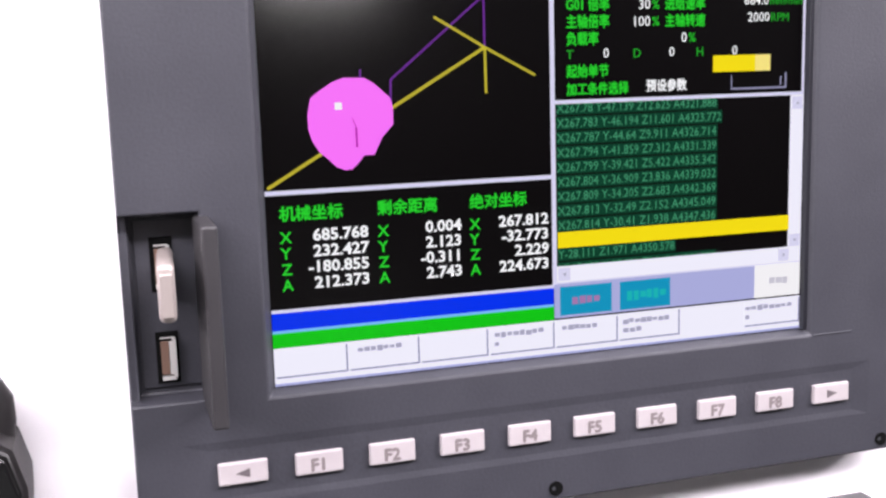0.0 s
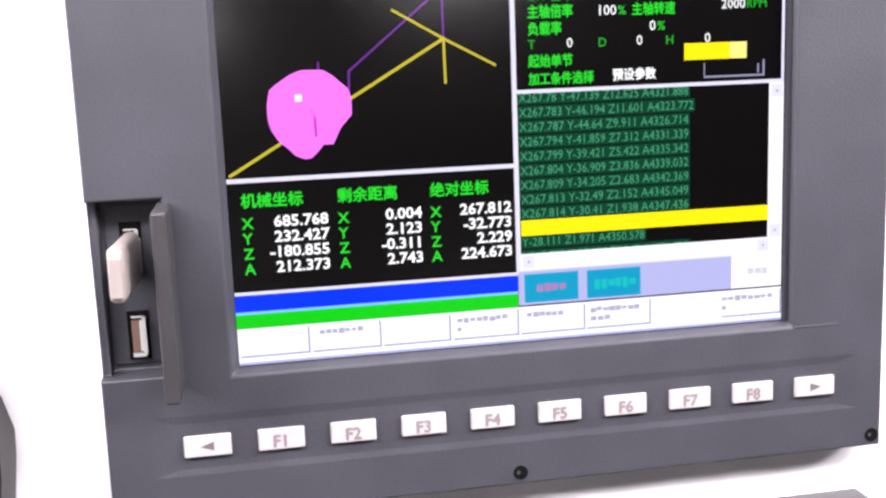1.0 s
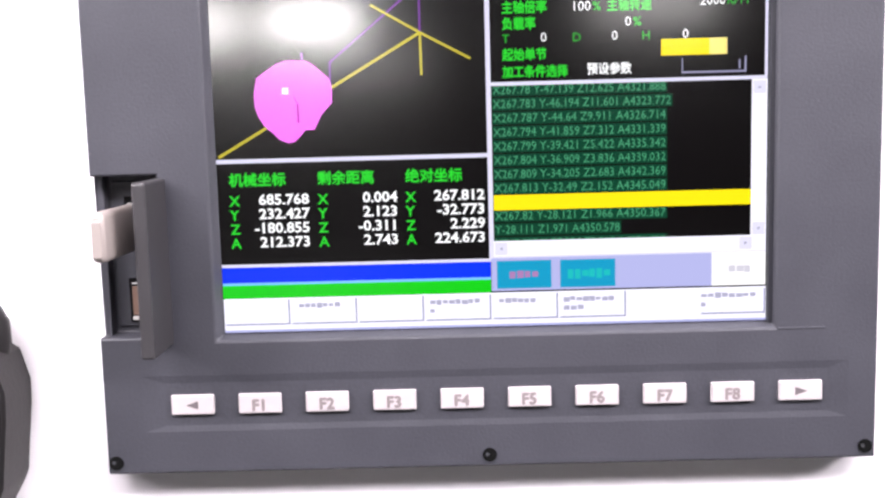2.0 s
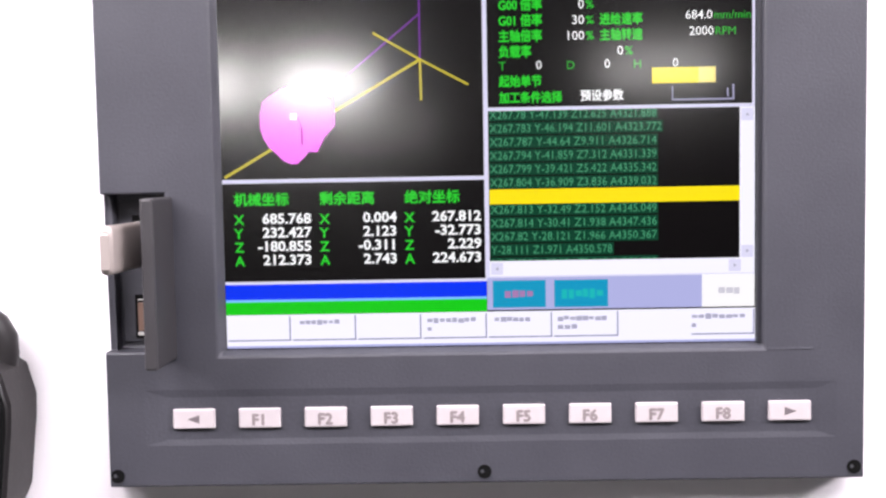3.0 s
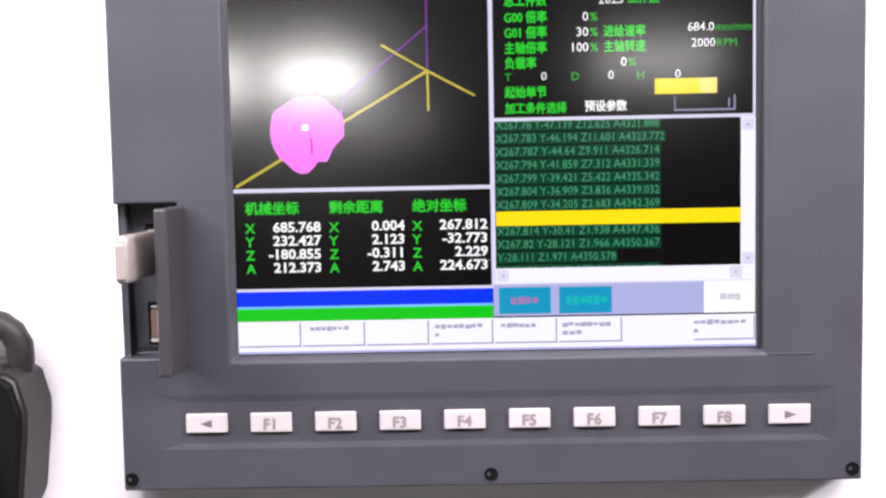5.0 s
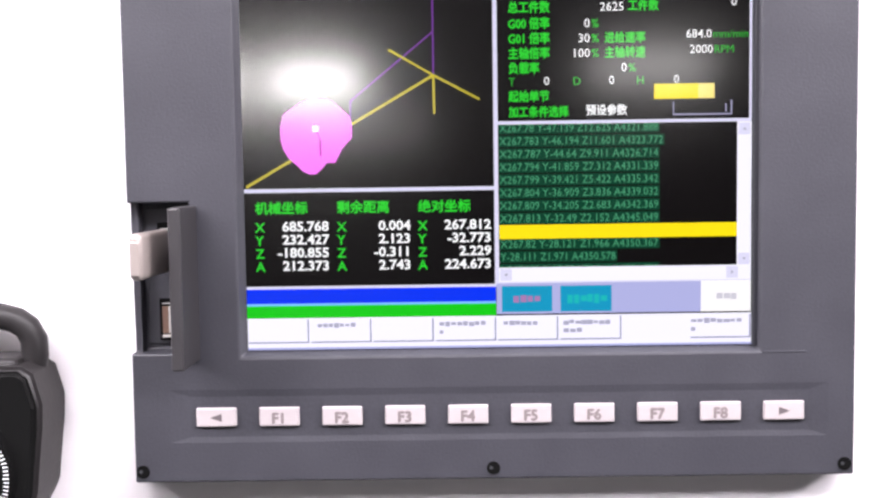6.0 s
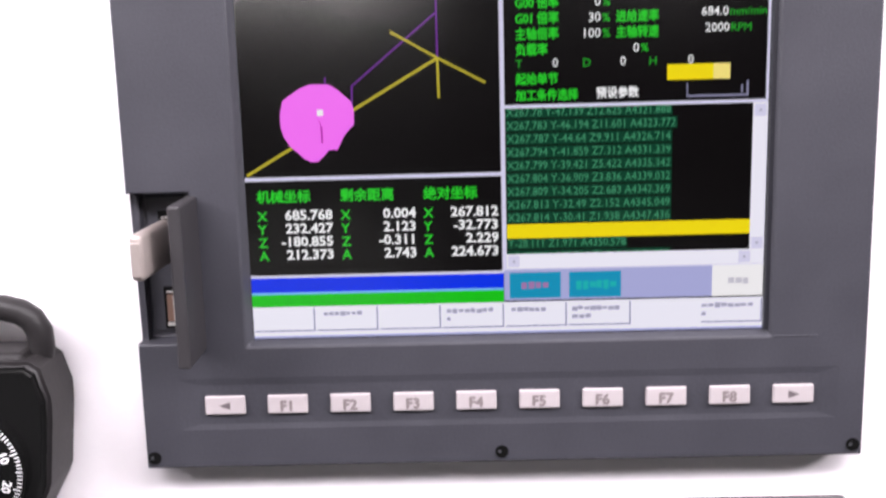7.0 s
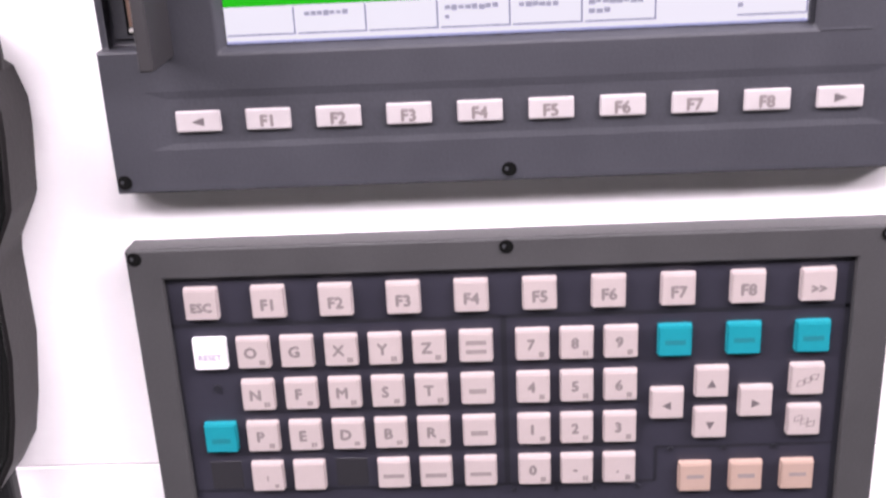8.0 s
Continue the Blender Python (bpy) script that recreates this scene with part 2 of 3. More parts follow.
for x, z, w, h, power in FAR_WALL_LIGHTS:
    wall_light = empty("far_wall_light", x, -11.99, z, "square glowing light on the far wall", "lamp", "floodlights on the far wall")
    edge_bevel(part("lamp_housing", boxm(-w / 2 - 0.04, w / 2 + 0.04, 0.0, 0.1, -h / 2 - 0.04, h / 2 + 0.04), LAMP_BODY, wall_light), 0.01)
    glass = mat("wall_light_glass", (1.0, 0.96, 0.93), 0.4, emit=power)
    part("lens", boxm(-w / 2, w / 2, 0.1, 0.112, -h / 2, h / 2, bevel=0.003), glass, wall_light, "bright white lens")

# machine front: one sheet with a fold below the monitor
wall_block("machine_body", -0.9, 0.9, 0.0395, 1.6, 0.0, 2.05, WHITE_SHEET, "white painted sheet steel machine cabinet", "machine")
sheet = wall_block("front_panel", -0.9, 0.9, 0.013, 0.039, 1.1455, 2.05, WHITE_SHEET, "white painted sheet steel front panel", "panel")
edge_bevel(sheet, 0.0004)
base = wall_block("base_panel", -0.9, 0.9, 0.0124, 0.039, 0.02, 1.1448, WHITE_SHEET, "white painted sheet steel panel below the fold", "panel")
edge_bevel(base, 0.0004)


# ---- monitor ----
XL, XR, ZB, ZT = -0.1515, 0.1464, 1.2722, 1.52
SL, SR, SB, ST = -0.1042, 0.1049, 1.3263, 1.4842
monitor = empty("operator_monitor", 0, 0, 0, "dark grey plastic operator monitor with lit screen and white function keys", "monitor")
xs = [XL, -0.1484, -0.1262, SL - 0.0026, SR + 0.0026, 0.1355, XR]
xs = sorted(set(xs + [-0.1365]))
zs = [ZB, 1.2888, 1.311, SB - 0.0022, 1.3262, 1.3885, ST + 0.004, ZT]
zs = sorted(set(zs))


def monitor_level(i, j):
    x, z = (xs[i] + xs[i + 1]) / 2, (zs[j] + zs[j + 1]) / 2
    if SL - 0.0026 < x < SR + 0.0026 and SB - 0.0022 < z < ST + 0.004:
        return 0.0046
    if -0.1365 < x < 0.1355 and 1.2888 < z < 1.311:
        return 0.0004
    if x < -0.1262 and 1.3262 < z < 1.3885:
        return 0.0065 if x < -0.1484 else 0.0118
    return 0.0


shell = relief(xs, zs, monitor_level, 0.013)
for v in shell.verts:
    # the walls of the screen opening slope inwards
    if abs(v.co.y - 0.0046) < 1e-6:
        v.co.x = min(max(v.co.x, SL), SR)
        v.co.z = min(max(v.co.z, SB), ST)
    # the shallow key strip runs out at both ends
    if abs(v.co.y - 0.0004) < 1e-6:
        v.co.x = min(max(v.co.x, -0.1275), 0.1275)
        v.co.z = min(max(v.co.z, 1.2912), 1.3080)
housing = part("housing", shell, PLASTIC, monitor)
edge_bevel(housing, 0.0008, 2)

# black strip painting shade on the opening's right wall, and a fine moulding line beside its lower corner
part("shade_strip", boxm(SR - 0.0002, SR + 0.0016, 0.0016, 0.0046, SB, ST), GROOVE, monitor, "black strip for the shaded opening wall")
part("moulding", boxm(SR + 0.0034, 0.1262, -0.00025, 0.0008, 1.3235, 1.3243, bevel=0.0001, seg=1), PLASTIC, monitor)

# display
GL, GP, GT, GB = 0.0042, 0.0040, 0.0038, 0.0036
display = part("display", boxm(SL + 0.0001, SR - 0.0001, GL, 0.0046, SB + 0.0001, ST - 0.0001), S_BLACK, monitor, "lit colour screen with a toolpath and position read-outs")


def ui(name, material, x0, x1, z0, z1, y=GP, label=""):
    return part(name, flat(bmesh.new(), x0, x1, z0, z1, y), material, display, label)


ui("divider", S_FRAME, SL + 0.0002, -0.0008, 1.3918, 1.3934)
ui("divider", S_FRAME, -0.0012, 0.0006, 1.3531, ST - 0.0003)
ui("divider", S_FRAME, 0.0006, 0.1043, 1.4184, 1.4198)
ui("divider", S_FRAME, 0.1033, 0.1044, 1.4198, ST - 0.0003)
# coloured message bars
ui("divider", S_FRAME, SL + 0.0002, -0.0006, 1.3519, 1.3531)
ui("message_bar", S_BLUE, SL + 0.0002, -0.0008, 1.3459, 1.3519)
ui("divider", S_CYAN, SL + 0.0002, -0.0008, 1.3449, 1.3459)
ui("message_bar", S_GBAR, SL + 0.0002, -0.0008, 1.3399, 1.3449)
# scroll bars of the program list
ui("scroll_bar", S_WHITE, 0.0985, 0.1044, 1.3537, 1.4184, label="white vertical scroll bar")
ui("scroll_bar", S_WHITE, 0.0006, 0.0985, 1.3537, 1.3597, label="white horizontal scroll bar")
for cx, cz, pts in ((0.1014, 1.4155, ((-1, -0.6), (1, -0.6), (0, 0.8))), (0.1014, 1.3622, ((-1, 0.6), (0, -0.8), (1, 0.6))),
                    (0.0966, 1.3567, ((-0.6, -1), (0.8, 0), (-0.6, 1))), (0.0034, 1.3567, ((0.6, -1), (0.6, 1), (-0.8, 0)))):
    ui("scroll_button", S_FRAME, cx - 0.0024, cx + 0.0024, cz - 0.0024, cz + 0.0024, GT)
    part("arrow", outline(bmesh.new(), [(cx + 0.0008 * a, cz + 0.0008 * b) for a, b in pts], GB), S_GREY_TEXT, display)
# status row
ui("status_strip", S_LAV, -0.0006, 0.0838, 1.3404, 1.3531)
ui("status_field", S_TEAL, 0.0016, 0.0224, 1.3413, 1.3520, GT)
ui("status_field", S_TEAL, 0.0258, 0.0469, 1.3412, 1.3519, GT)
ui("status_button", S_CREAM, 0.0838, 0.1044, 1.3404, 1.3534)
ui("row_gap", S_FRAME, -0.0006, 0.1044, 1.3531, 1.3538)


def bars(x0, x1, z0, z1, material, count, y=GB, parent=None, seed=1, name="print"):
    """Print too small to read: a row of short uneven bars."""
    rnd = random.Random(seed)
    bm = bmesh.new()
    w = (x1 - x0) / count
    for k in range(count):
        a = x0 + w * (k + 0.05)
        flat(bm, a, a + w * rnd.uniform(0.75, 0.95), z0 + (z1 - z0) * rnd.uniform(0, 0.3), z1 - (z1 - z0) * rnd.uniform(0, 0.25), y)
    return part(name, bm, material, parent or display)


bars(0.0062, 0.0178, 1.3446, 1.3482, S_RED, 4, seed=3)
bars(0.0285, 0.0450, 1.3444, 1.3486, S_TEAL_TEXT, 6, seed=4)
bars(0.0900, 0.0990, 1.3448, 1.3490, S_FAINT, 3, seed=5)

# soft keys along the foot of the screen
ui("soft_key_strip", S_WHITE, SL + 0.0002, SR - 0.0003, SB + 0.0003, 1.3398)
edges = [SL + 0.0002, -0.0783, -0.0524, -0.0266, -0.0007, 0.0250, 0.0511, 0.0790, SR - 0.0004]
for k, (a, b) in enumerate(zip(edges, edges[1:])):
    if k == 6:
        continue
    ui("soft_key", S_WHITE, a + 0.0004, b - 0.0006, 1.3304, 1.3392, GT)
    ui("soft_key_edge", S_SHADE, b - 0.0008, b - 0.0002, 1.3298, 1.3392, GB)
    ui("soft_key_edge", S_SHADE, a + 0.0006, b - 0.0002, 1.3294, 1.3300, GB)
ui("soft_key_edge", S_LAV, SL + 0.0002, SR - 0.0003, SB + 0.0003, 1.3275, GT)
for a, b, z, n, s in ((-0.0750, -0.0590, 1.3366, 7, 11), (-0.0245, -0.0050, 1.3366, 8, 12), (-0.0245, -0.0225, 1.3332, 1, 13),
                      (0.0020, 0.0165, 1.3366, 6, 14), (0.0268, 0.0465, 1.3366, 8, 15), (0.0268, 0.0350, 1.3332, 3, 16),
                      (0.0795, 0.1010, 1.3366, 8, 17), (0.0795, 0.0818, 1.3330, 1, 18)):
    bars(a, b, z - 0.0010, z + 0.0012, S_GREY_TEXT, n, seed=s, y=GB - 0.0001)

# position read-outs
HEADS = ((-0.0997, "机械坐标"), (-0.0660, "剩余距离"), (-0.0326, "绝对坐标"))
VALUES = (("685.768", "232.427", "-180.855", "212.373"), ("0.004", "2.123", "-0.311", "2.743"), ("267.812", "-32.773", "2.229", "224.673"))
for (x, head), right, values in zip(HEADS, (-0.0694, -0.0357, -0.0025), VALUES):
    text("heading", head, x, 1.3835, GT, 0.00545, S_GREEN, display, label="green heading")
    for k, value in enumerate(values):
        z = 1.3760 - 0.00542 * k
        text("axis_letter", "XYZA"[k], x, z - 0.0003, GT, 0.0054, S_GREEN, display, bold=0.02)
        text("value", value, right, z, GT, 0.0055, S_TEXT, display, "RIGHT", wide=1.09, bold=0.03)

# toolpath picture
AX, AZ = -0.0255, 1.4389
for name, x1, z1, w, m in (("axis_line", -0.1030, 1.3942, 0.0011, S_OLIVE), ("axis_line", -0.0436, 1.4494, 0.0009, S_OLIVE),
                           ("axis_line", -0.0068, 1.4289, 0.0009, S_OLIVE), ("axis_line", -0.0253, 1.4232, 0.0009, S_OLIVE)):
    part(name, strip(bmesh.new(), AX, AZ, x1, z1, w, GP), m, display)
for a, b, c, d in ((-0.0255, 1.4838, AX, AZ), (-0.0255, 1.4565, -0.0595, 1.4288), (-0.0595, 1.4290, -0.0598, 1.4205), (-0.0700, 1.4325, -0.0700, 1.4290)):
    part("path_line", strip(bmesh.new(), a, b, c, d, 0.0007, GP + 0.0001), S_PURPLE, display)
BX, BZ = -0.0730, 1.4143
LOBE = ((-14.3, 9.2), (-12.0, 11.0), (-7.0, 14.2), (-3.0, 15.6), (4.3, 15.4), (7.5, 13.5), (12.9, 8.6), (13.6, 6.6), (13.9, 4.6), (13.8, -0.5), (11.8, -2.6), (9.7, -4.9), (8.0, -8.2),
        (6.8, -10.5), (3.4, -10.5), (1.4, -12.8), (-1.0, -15.0), (-3.6, -15.2), (-6.6, -13.9), (-8.6, -11.7), (-12.0, -8.8), (-14.3, -5.0), (-15.4, -1.2), (-15.5, 3.8))
lobe = [(BX + 0.001 * a, BZ + 0.001 * b) for a, b in LOBE][::-1]
part("workpiece_picture", outline(bmesh.new(), lobe, GT), S_PINK, display, "magenta rounded workpiece drawn on screen")
cursor = ui("cursor", S_TEXT, -0.0012, 0.0012, -0.0012, 0.0012, 0, "small white square")
bm = strip(bmesh.new(), -0.0722, 1.4135, -0.0721, 1.4066, 0.0008, GB)
strip(bm, -0.0735, 1.4165, -0.0722, 1.4135, 0.0003, GB)
part("workpiece_edge", bm, S_PINK_DARK, display)

# machining status
C1, C2 = 0.0051, 0.0443
for z, t1, x2, t2 in ((1.4638, "总工件数", 0.0524, "2625"), (1.4573, "G00 倍率", 0.0385, "0"), (1.4513, "G01 倍率", 0.0385, "30"),
                      (1.4453, "主轴倍率", 0.0385, "100"), (1.4393, "负载率", 0.0535, "0")):
    text("status_name", t1, C1, z, GT, 0.0050, S_GREEN, display, wide=0.85)
    text("status_value", t2, x2, z, GT, 0.0050, S_TEXT, display, "RIGHT")
    if t2 != "2625":
        text("unit", "%", x2 + 0.0005, z, GT, 0.0046, S_GREEN, display)
text("status_name", "工件数", 0.0538, 1.4641, GT, 0.0048, S_GREEN, display, wide=0.87)
text("status_value", "0", 0.0957, 1.4652, GT, 0.0048, S_TEXT, display)
text("status_name", "进给速率", C2, 1.4513, GT, 0.0048, S_GREEN, display, wide=0.87)
text("status_name", "主轴转速", C2, 1.4453, GT, 0.0048, S_GREEN, display, wide=0.87)
text("status_value", "684.0", 0.0880, 1.4525, GT, 0.0048, S_TEXT, display, "RIGHT")
text("unit", "mm/min", 0.0883, 1.4525, GT, 0.0044, S_DIM_GREEN, display, bold=0.0)
text("status_value", "2000", 0.0885, 1.4463, GT, 0.0048, S_TEXT, display, "RIGHT")
text("unit", "RPM", 0.0888, 1.4463, GT, 0.0044, S_DIM_GREEN, display, bold=0.0)
for x, t1 in ((C1, "T"), (0.0313, "D"), (0.0572, "H")):
    text("status_name", t1, x, 1.4341, GT, 0.0046, S_DIM_GREEN, display, bold=0.0)
for x in (0.0195, 0.0460, 0.0724):
    text("status_value", "0", x, 1.4343, GT, 0.0048, S_TEXT, display)
text("status_name", "起始单节", C1, 1.4280, GT, 0.0048, S_GREEN, display, wide=0.87)
text("status_name", "加工条件选择", C1, 1.4217, GT, 0.0047, S_GREEN, display, wide=0.87)
text("status_value", "预设参数", 0.0367, 1.4221, GT, 0.0046, S_TEXT, display, wide=0.91)
ui("progress_bar", S_YELLOW, 0.0645, 0.0825, 1.4280, 1.4341, GT, "yellow progress bar")
ui("progress_bar", S_ORANGE, 0.0825, 0.0891, 1.4280, 1.4341, GT)
bm = strip(bmesh.new(), 0.0722, 1.4216, 0.0960, 1.4216, 0.0007, GT)
strip(bm, 0.0960, 1.4213, 0.0960, 1.4272, 0.0007, GT)
strip(bm, 0.0724, 1.4216, 0.0724, 1.4268, 0.0004, GT)
strip(bm, 0.0938, 1.4225, 0.0938, 1.4258, 0.0006, GT)
part("input_box", bm, S_SHADE, display)

# program list
ROW = 0.00528
LINES = ("X267.78 Y-47.139 Z12.625 A4321.888", "X267.783 Y-46.194 Z11.601 A4323.772", "X267.787 Y-44.64 Z9.911 A4326.714", "X267.794 Y-41.859 Z7.312 A4331.339",
         "X267.799 Y-39.421 Z5.422 A4335.342", "X267.804 Y-36.909 Z3.836 A4339.032", "X267.809 Y-34.205 Z2.683 A4342.369", "X267.813 Y-32.49 Z2.152 A4345.049",
         "X267.814 Y-30.41 Z1.938 A4347.436", "X267.82 Y-28.121 Z1.966 A4350.367", "Y-28.111 Z1.971 A4350.578", "X267.825 Y-27.884 Z3.368 A4351.828")
for k, line in enumerate(LINES):
    z = 1.4177 - ROW * (k - 0.3)
    width = 0.0485 if len(line) < 28 else 0.068 if len(line) > 34 else 0.066
    ui("program_line_ground", S_CODE_BG, 0.0008, 0.0008 + width, z - ROW + 0.0005, min(z - 0.0001, 1.4183), GL - 0.00006)
    bm = text("program_line", line, 0.0012, z - ROW + 0.0013, GL - 0.00012, 0.0046, S_CODE, display, bold=0.0)
    xsize = max(v.co.x for v in bm.data.vertices) - 0.0012
    bm.data.transform(Matrix.Translation((0.0012, 0, 0)) @ Matrix.Diagonal(((width - 0.001) / xsize, 1, 1, 1)) @ Matrix.Translation((-0.0012, 0, 0)))
highlight = part("highlight_bar", flat(bmesh.new(), 0.0008, 0.0984, -0.0029, 0.0029, 0.0), S_YELLOW, display, "yellow bar over the running program line")


# function keys
for k in range(10):
    cx = (k - 4.5) * 0.026
    key = part("function_key", boxm(cx - 0.0083, cx + 0.0083, -0.0012, 0.0009, 1.2957, 1.3035, bevel=0.0006), KEY_WHITE, monitor, "white rectangular function key")
    if k in (0, 9):
        s = -1 if k == 0 else 1
        part("legend", outline(bmesh.new(), [(cx - 0.0022 * s, 1.2978), (cx + 0.0026 * s, 1.2995), (cx - 0.0022 * s, 1.3012)][::s], -0.00126), LEGEND, key, "grey arrow")
    else:
        thicken(text("legend", "F%d" % k, cx - 0.0002, 1.2969, -0.00126, 0.0062, LEGEND_SOFT, key, "CENTER", bold=0.0), 0.0003)


def screw(cx, cz, parent, y=0.0, r=0.0028):
    # the hole's dark is a black disc; the small disc paints its glint
    s = part("screw", disc(cx, cz, r, y - 0.0004, y + 0.004, 18), HOLE, parent, "black countersunk screw hole")
    part("screw_head_glint", disc(cx - 0.0009, cz + 0.0002, r * 0.28, y - 0.0005, y + 0.002, 6), SCREW, s)
    return s


for x, z in ((-0.1482, 1.2768), (0.1424, 1.2768), (-0.0028, 1.2768), (-0.1482, 1.5155), (0.1424, 1.5155)):
    screw(x, z, monitor)

# ports behind the small open door
plate = part("port_plate", boxm(-0.1468, -0.1268, 0.0108, 0.0118, 1.329, 1.386, bevel=0.0003), PLASTIC, monitor)
for cz in (1.3393, 1.3705):
    port = part("usb_port", boxm(-0.1420, -0.1346, 0.0102, 0.0109, cz - 0.0088, cz + (0.0095 if cz > 1.36 else 0.0088)), HOLE, monitor, "black usb socket with a metal shell")
    bm = box(bmesh.new(), -0.1368, -0.1356, 0.0080, 0.0106, cz - 0.0065, cz + 0.0065)
    box(bm, -0.1405, -0.1361, 0.0080, 0.0106, cz - 0.0074, cz - 0.0062)
    box(bm, -0.1405, -0.1361, 0.0090, 0.0106, cz + 0.0066, cz + 0.0070)
    part("shell", bm, STEEL, port, "bright metal shell")
    part("tongue", boxm(-0.1378, -0.1366, 0.0083, 0.0106, cz - 0.0055, cz + 0.0055), STEEL, port)
    part("contacts", boxm(-0.1405, -0.1380, 0.0088, 0.0104, cz - 0.0056, cz + 0.0056), COPPER, port)
flap = part("port_door", boxm(-0.1280, -0.1230, -0.0272, 0.0065, 1.3236, 1.3872, bevel=0.0009), PLASTIC_SHADED, monitor, "small grey port door standing open")
part("hinge", disc(-0.1264, 1.357, 0.0016, -0.0005, 0.006, 12), PLASTIC_SHADED, flap)

stick = empty("usb_stick", -0.1374, 0.004, 1.3680, "silver metal usb stick plugged into the monitor", "usb stick")
stick.rotation_euler.z = radians(-3)
ob = part("stick_body", boxm(-0.0026, 0.0026, -0.0362, 0.0, -0.0084, 0.0096, bevel=0.0020, seg=3), STICK, stick)
smooth(ob, 50)
part("plug", boxm(-0.0022, 0.0022, 0.0, 0.0060, -0.0060, 0.0060), STEEL, stick)
part("end_cap", boxm(-0.0019, 0.0019, -0.0369, -0.0359, -0.0066, 0.0066, bevel=0.0004), STICK, stick)


# ---- keypad ----
KL, KR, KB, KT = -0.1530, 0.1443, 1.0, 1.2492
keypad = empty("machine_keypad", 0, 0, 0, "dark grey keypad unit with cream, white and teal keys", "keypad")
xs2 = [KL, -0.1396, 0.1296, KR]
zs2 = [KB, 1.012, 1.2364, KT]
frame_ob = part("keypad_frame", relief(xs2, zs2, lambda i, j: 0.0032 if i == 1 and j == 1 else 0.0, 0.013), PAD_PLASTIC, keypad)
edge_bevel(frame_ob, 0.0009, 2)
part("inlay", flat(bmesh.new(), -0.1394, 0.1294, 1.0122, 1.2362, 0.0028), INLAY, keypad, "dark blue-grey keypad foil")
for a, b, c, d, w in ((-0.1394, 1.2153, 0.1294, 1.2153, 0.0015), (-0.0066, 1.2153, -0.0066, 1.1374, 0.0022), (-0.1394, 1.1374, 0.0552, 1.1374, 0.0010),
                      (0.0552, 1.1374, 0.0552, 1.1535, 0.0010), (0.0552, 1.1535, 0.1274, 1.1535, 0.0010), (0.1283, 1.0124, 0.1283, 1.2362, 0.0020), (-0.1389, 1.0124, -0.1389, 1.2362, 0.0010)):
    part("groove", strip(bmesh.new(), a, b, c, d, w, 0.0025), GROOVE, keypad)
for x, z in ((-0.1494, 1.2455), (0.1402, 1.2457), (-0.0047, 1.2458), (-0.1494, 1.004), (0.1402, 1.004)):
    screw(x, z, keypad)
part("status_lamp", disc(-0.1243, 1.1868, 0.0016, 0.0019, 0.0028, 14), GROOVE, keypad, "small dark status lamp")
for x in (0.0610, 0.0830, 0.1035):
    part("status_lamp", disc(x, 1.1525, 0.0011, 0.0019, 0.0028, 14), GROOVE, keypad)
for x in (-0.0040, 0.014, 0.030, 0.048):
    part("status_lamp", disc(x, 1.1345, 0.0010, 0.0019, 0.0028, 14), GROOVE, keypad)


def cap_mesh(w, h):
    bm = bmesh.new()
    box(bm, -w / 2, w / 2, -0.0004, 0.0028, -h / 2, h / 2)
    for v in bm.verts:
        if v.co.y < 0:
            v.co.x *= 0.94
            v.co.z = v.co.z * 0.94 - 0.0001
    bmesh.ops.bevel(bm, geom=[e for e in bm.edges if all(v.co.y < 0 for v in e.verts) or abs(e.verts[0].co.y - e.verts[1].co.y) > 0.002], offset=0.00045, segments=2, affect="EDGES")
    return bm


# the key columns and rows stand a little wider apart than the nominal grid below
PITCH_Z = 1.0145
CAPS = {}


def cap(cx, cz, material, label, w=0.0137, h=0.0137):
    if material.name not in CAPS:
        bm = cap_mesh(w, h)
        me = bpy.data.meshes.new("key")
        bm.to_mesh(me)
        bm.free()
        me.materials.append(material)
        CAPS[material.name] = me
    ob = new("key", CAPS[material.name])
    ob.location = (cx * (1.0207 if cx > 0 else 1.0147) + 0.0002, 0, cz * PITCH_Z - 0.0202)
    ob.parent = keypad
    return tagged(ob, label)


def legend(key, body, size=0.0060, dx=0.0, dz=-0.0022, material=LEGEND_SOFT):
    return thicken(text("legend", body, dx, dz, -0.00046, size, material, key, "CENTER", bold=0.0), 0.0003)


def small_bars(key, x0, x1, z0, z1, n, seed, material=LEGEND_SOFT):
    """Worn print that has run into bars; wide words are one bar each."""
    n = min(n, 2) if x1 - x0 < 0.005 else 1
    bm, w = bmesh.new(), (x1 - x0) / n
    for k in range(n):
        lift = (z1 - z0) * random.Random(seed + k).uniform(0, 0.2)
        flat(bm, x0 + w * k + 0.0001, x0 + w * (k + 1) - 0.0001, z0 + lift, z1, -0.00046)
    return part("legend", bm, LEGEND_FAINT if material is LEGEND_SOFT else material, key)


CREAM = "square cream plastic key"
for k, t in enumerate(("ESC", "F1", "F2", "F3", "F4", "F5", "F6", "F7", "F8", ">>")):
    key = cap(-0.1243 + 0.02637 * k, 1.2277, KEY_CREAM, CREAM)
    legend(key, t, 0.0052 if k in (0, 9) else 0.0066, dz=-0.0030)
R = (1.2059, 1.1869, 1.1677, 1.1486)
COLS = (-0.1061, -0.0887, -0.0711, -0.0537, -0.0362, -0.0177)
key = cap(-0.1234, R[0], KEY_RESET, "square bright white reset key")
legend(key, "RESET", 0.0036, dz=-0.0022, material=LEGEND_PALE)
key = cap(-0.1235, R[2], KEY_TEAL, "square teal key")
small_bars(key, -0.0038, 0.0040, -0.0022, 0.0000, 5, 31, LEGEND_TEAL)
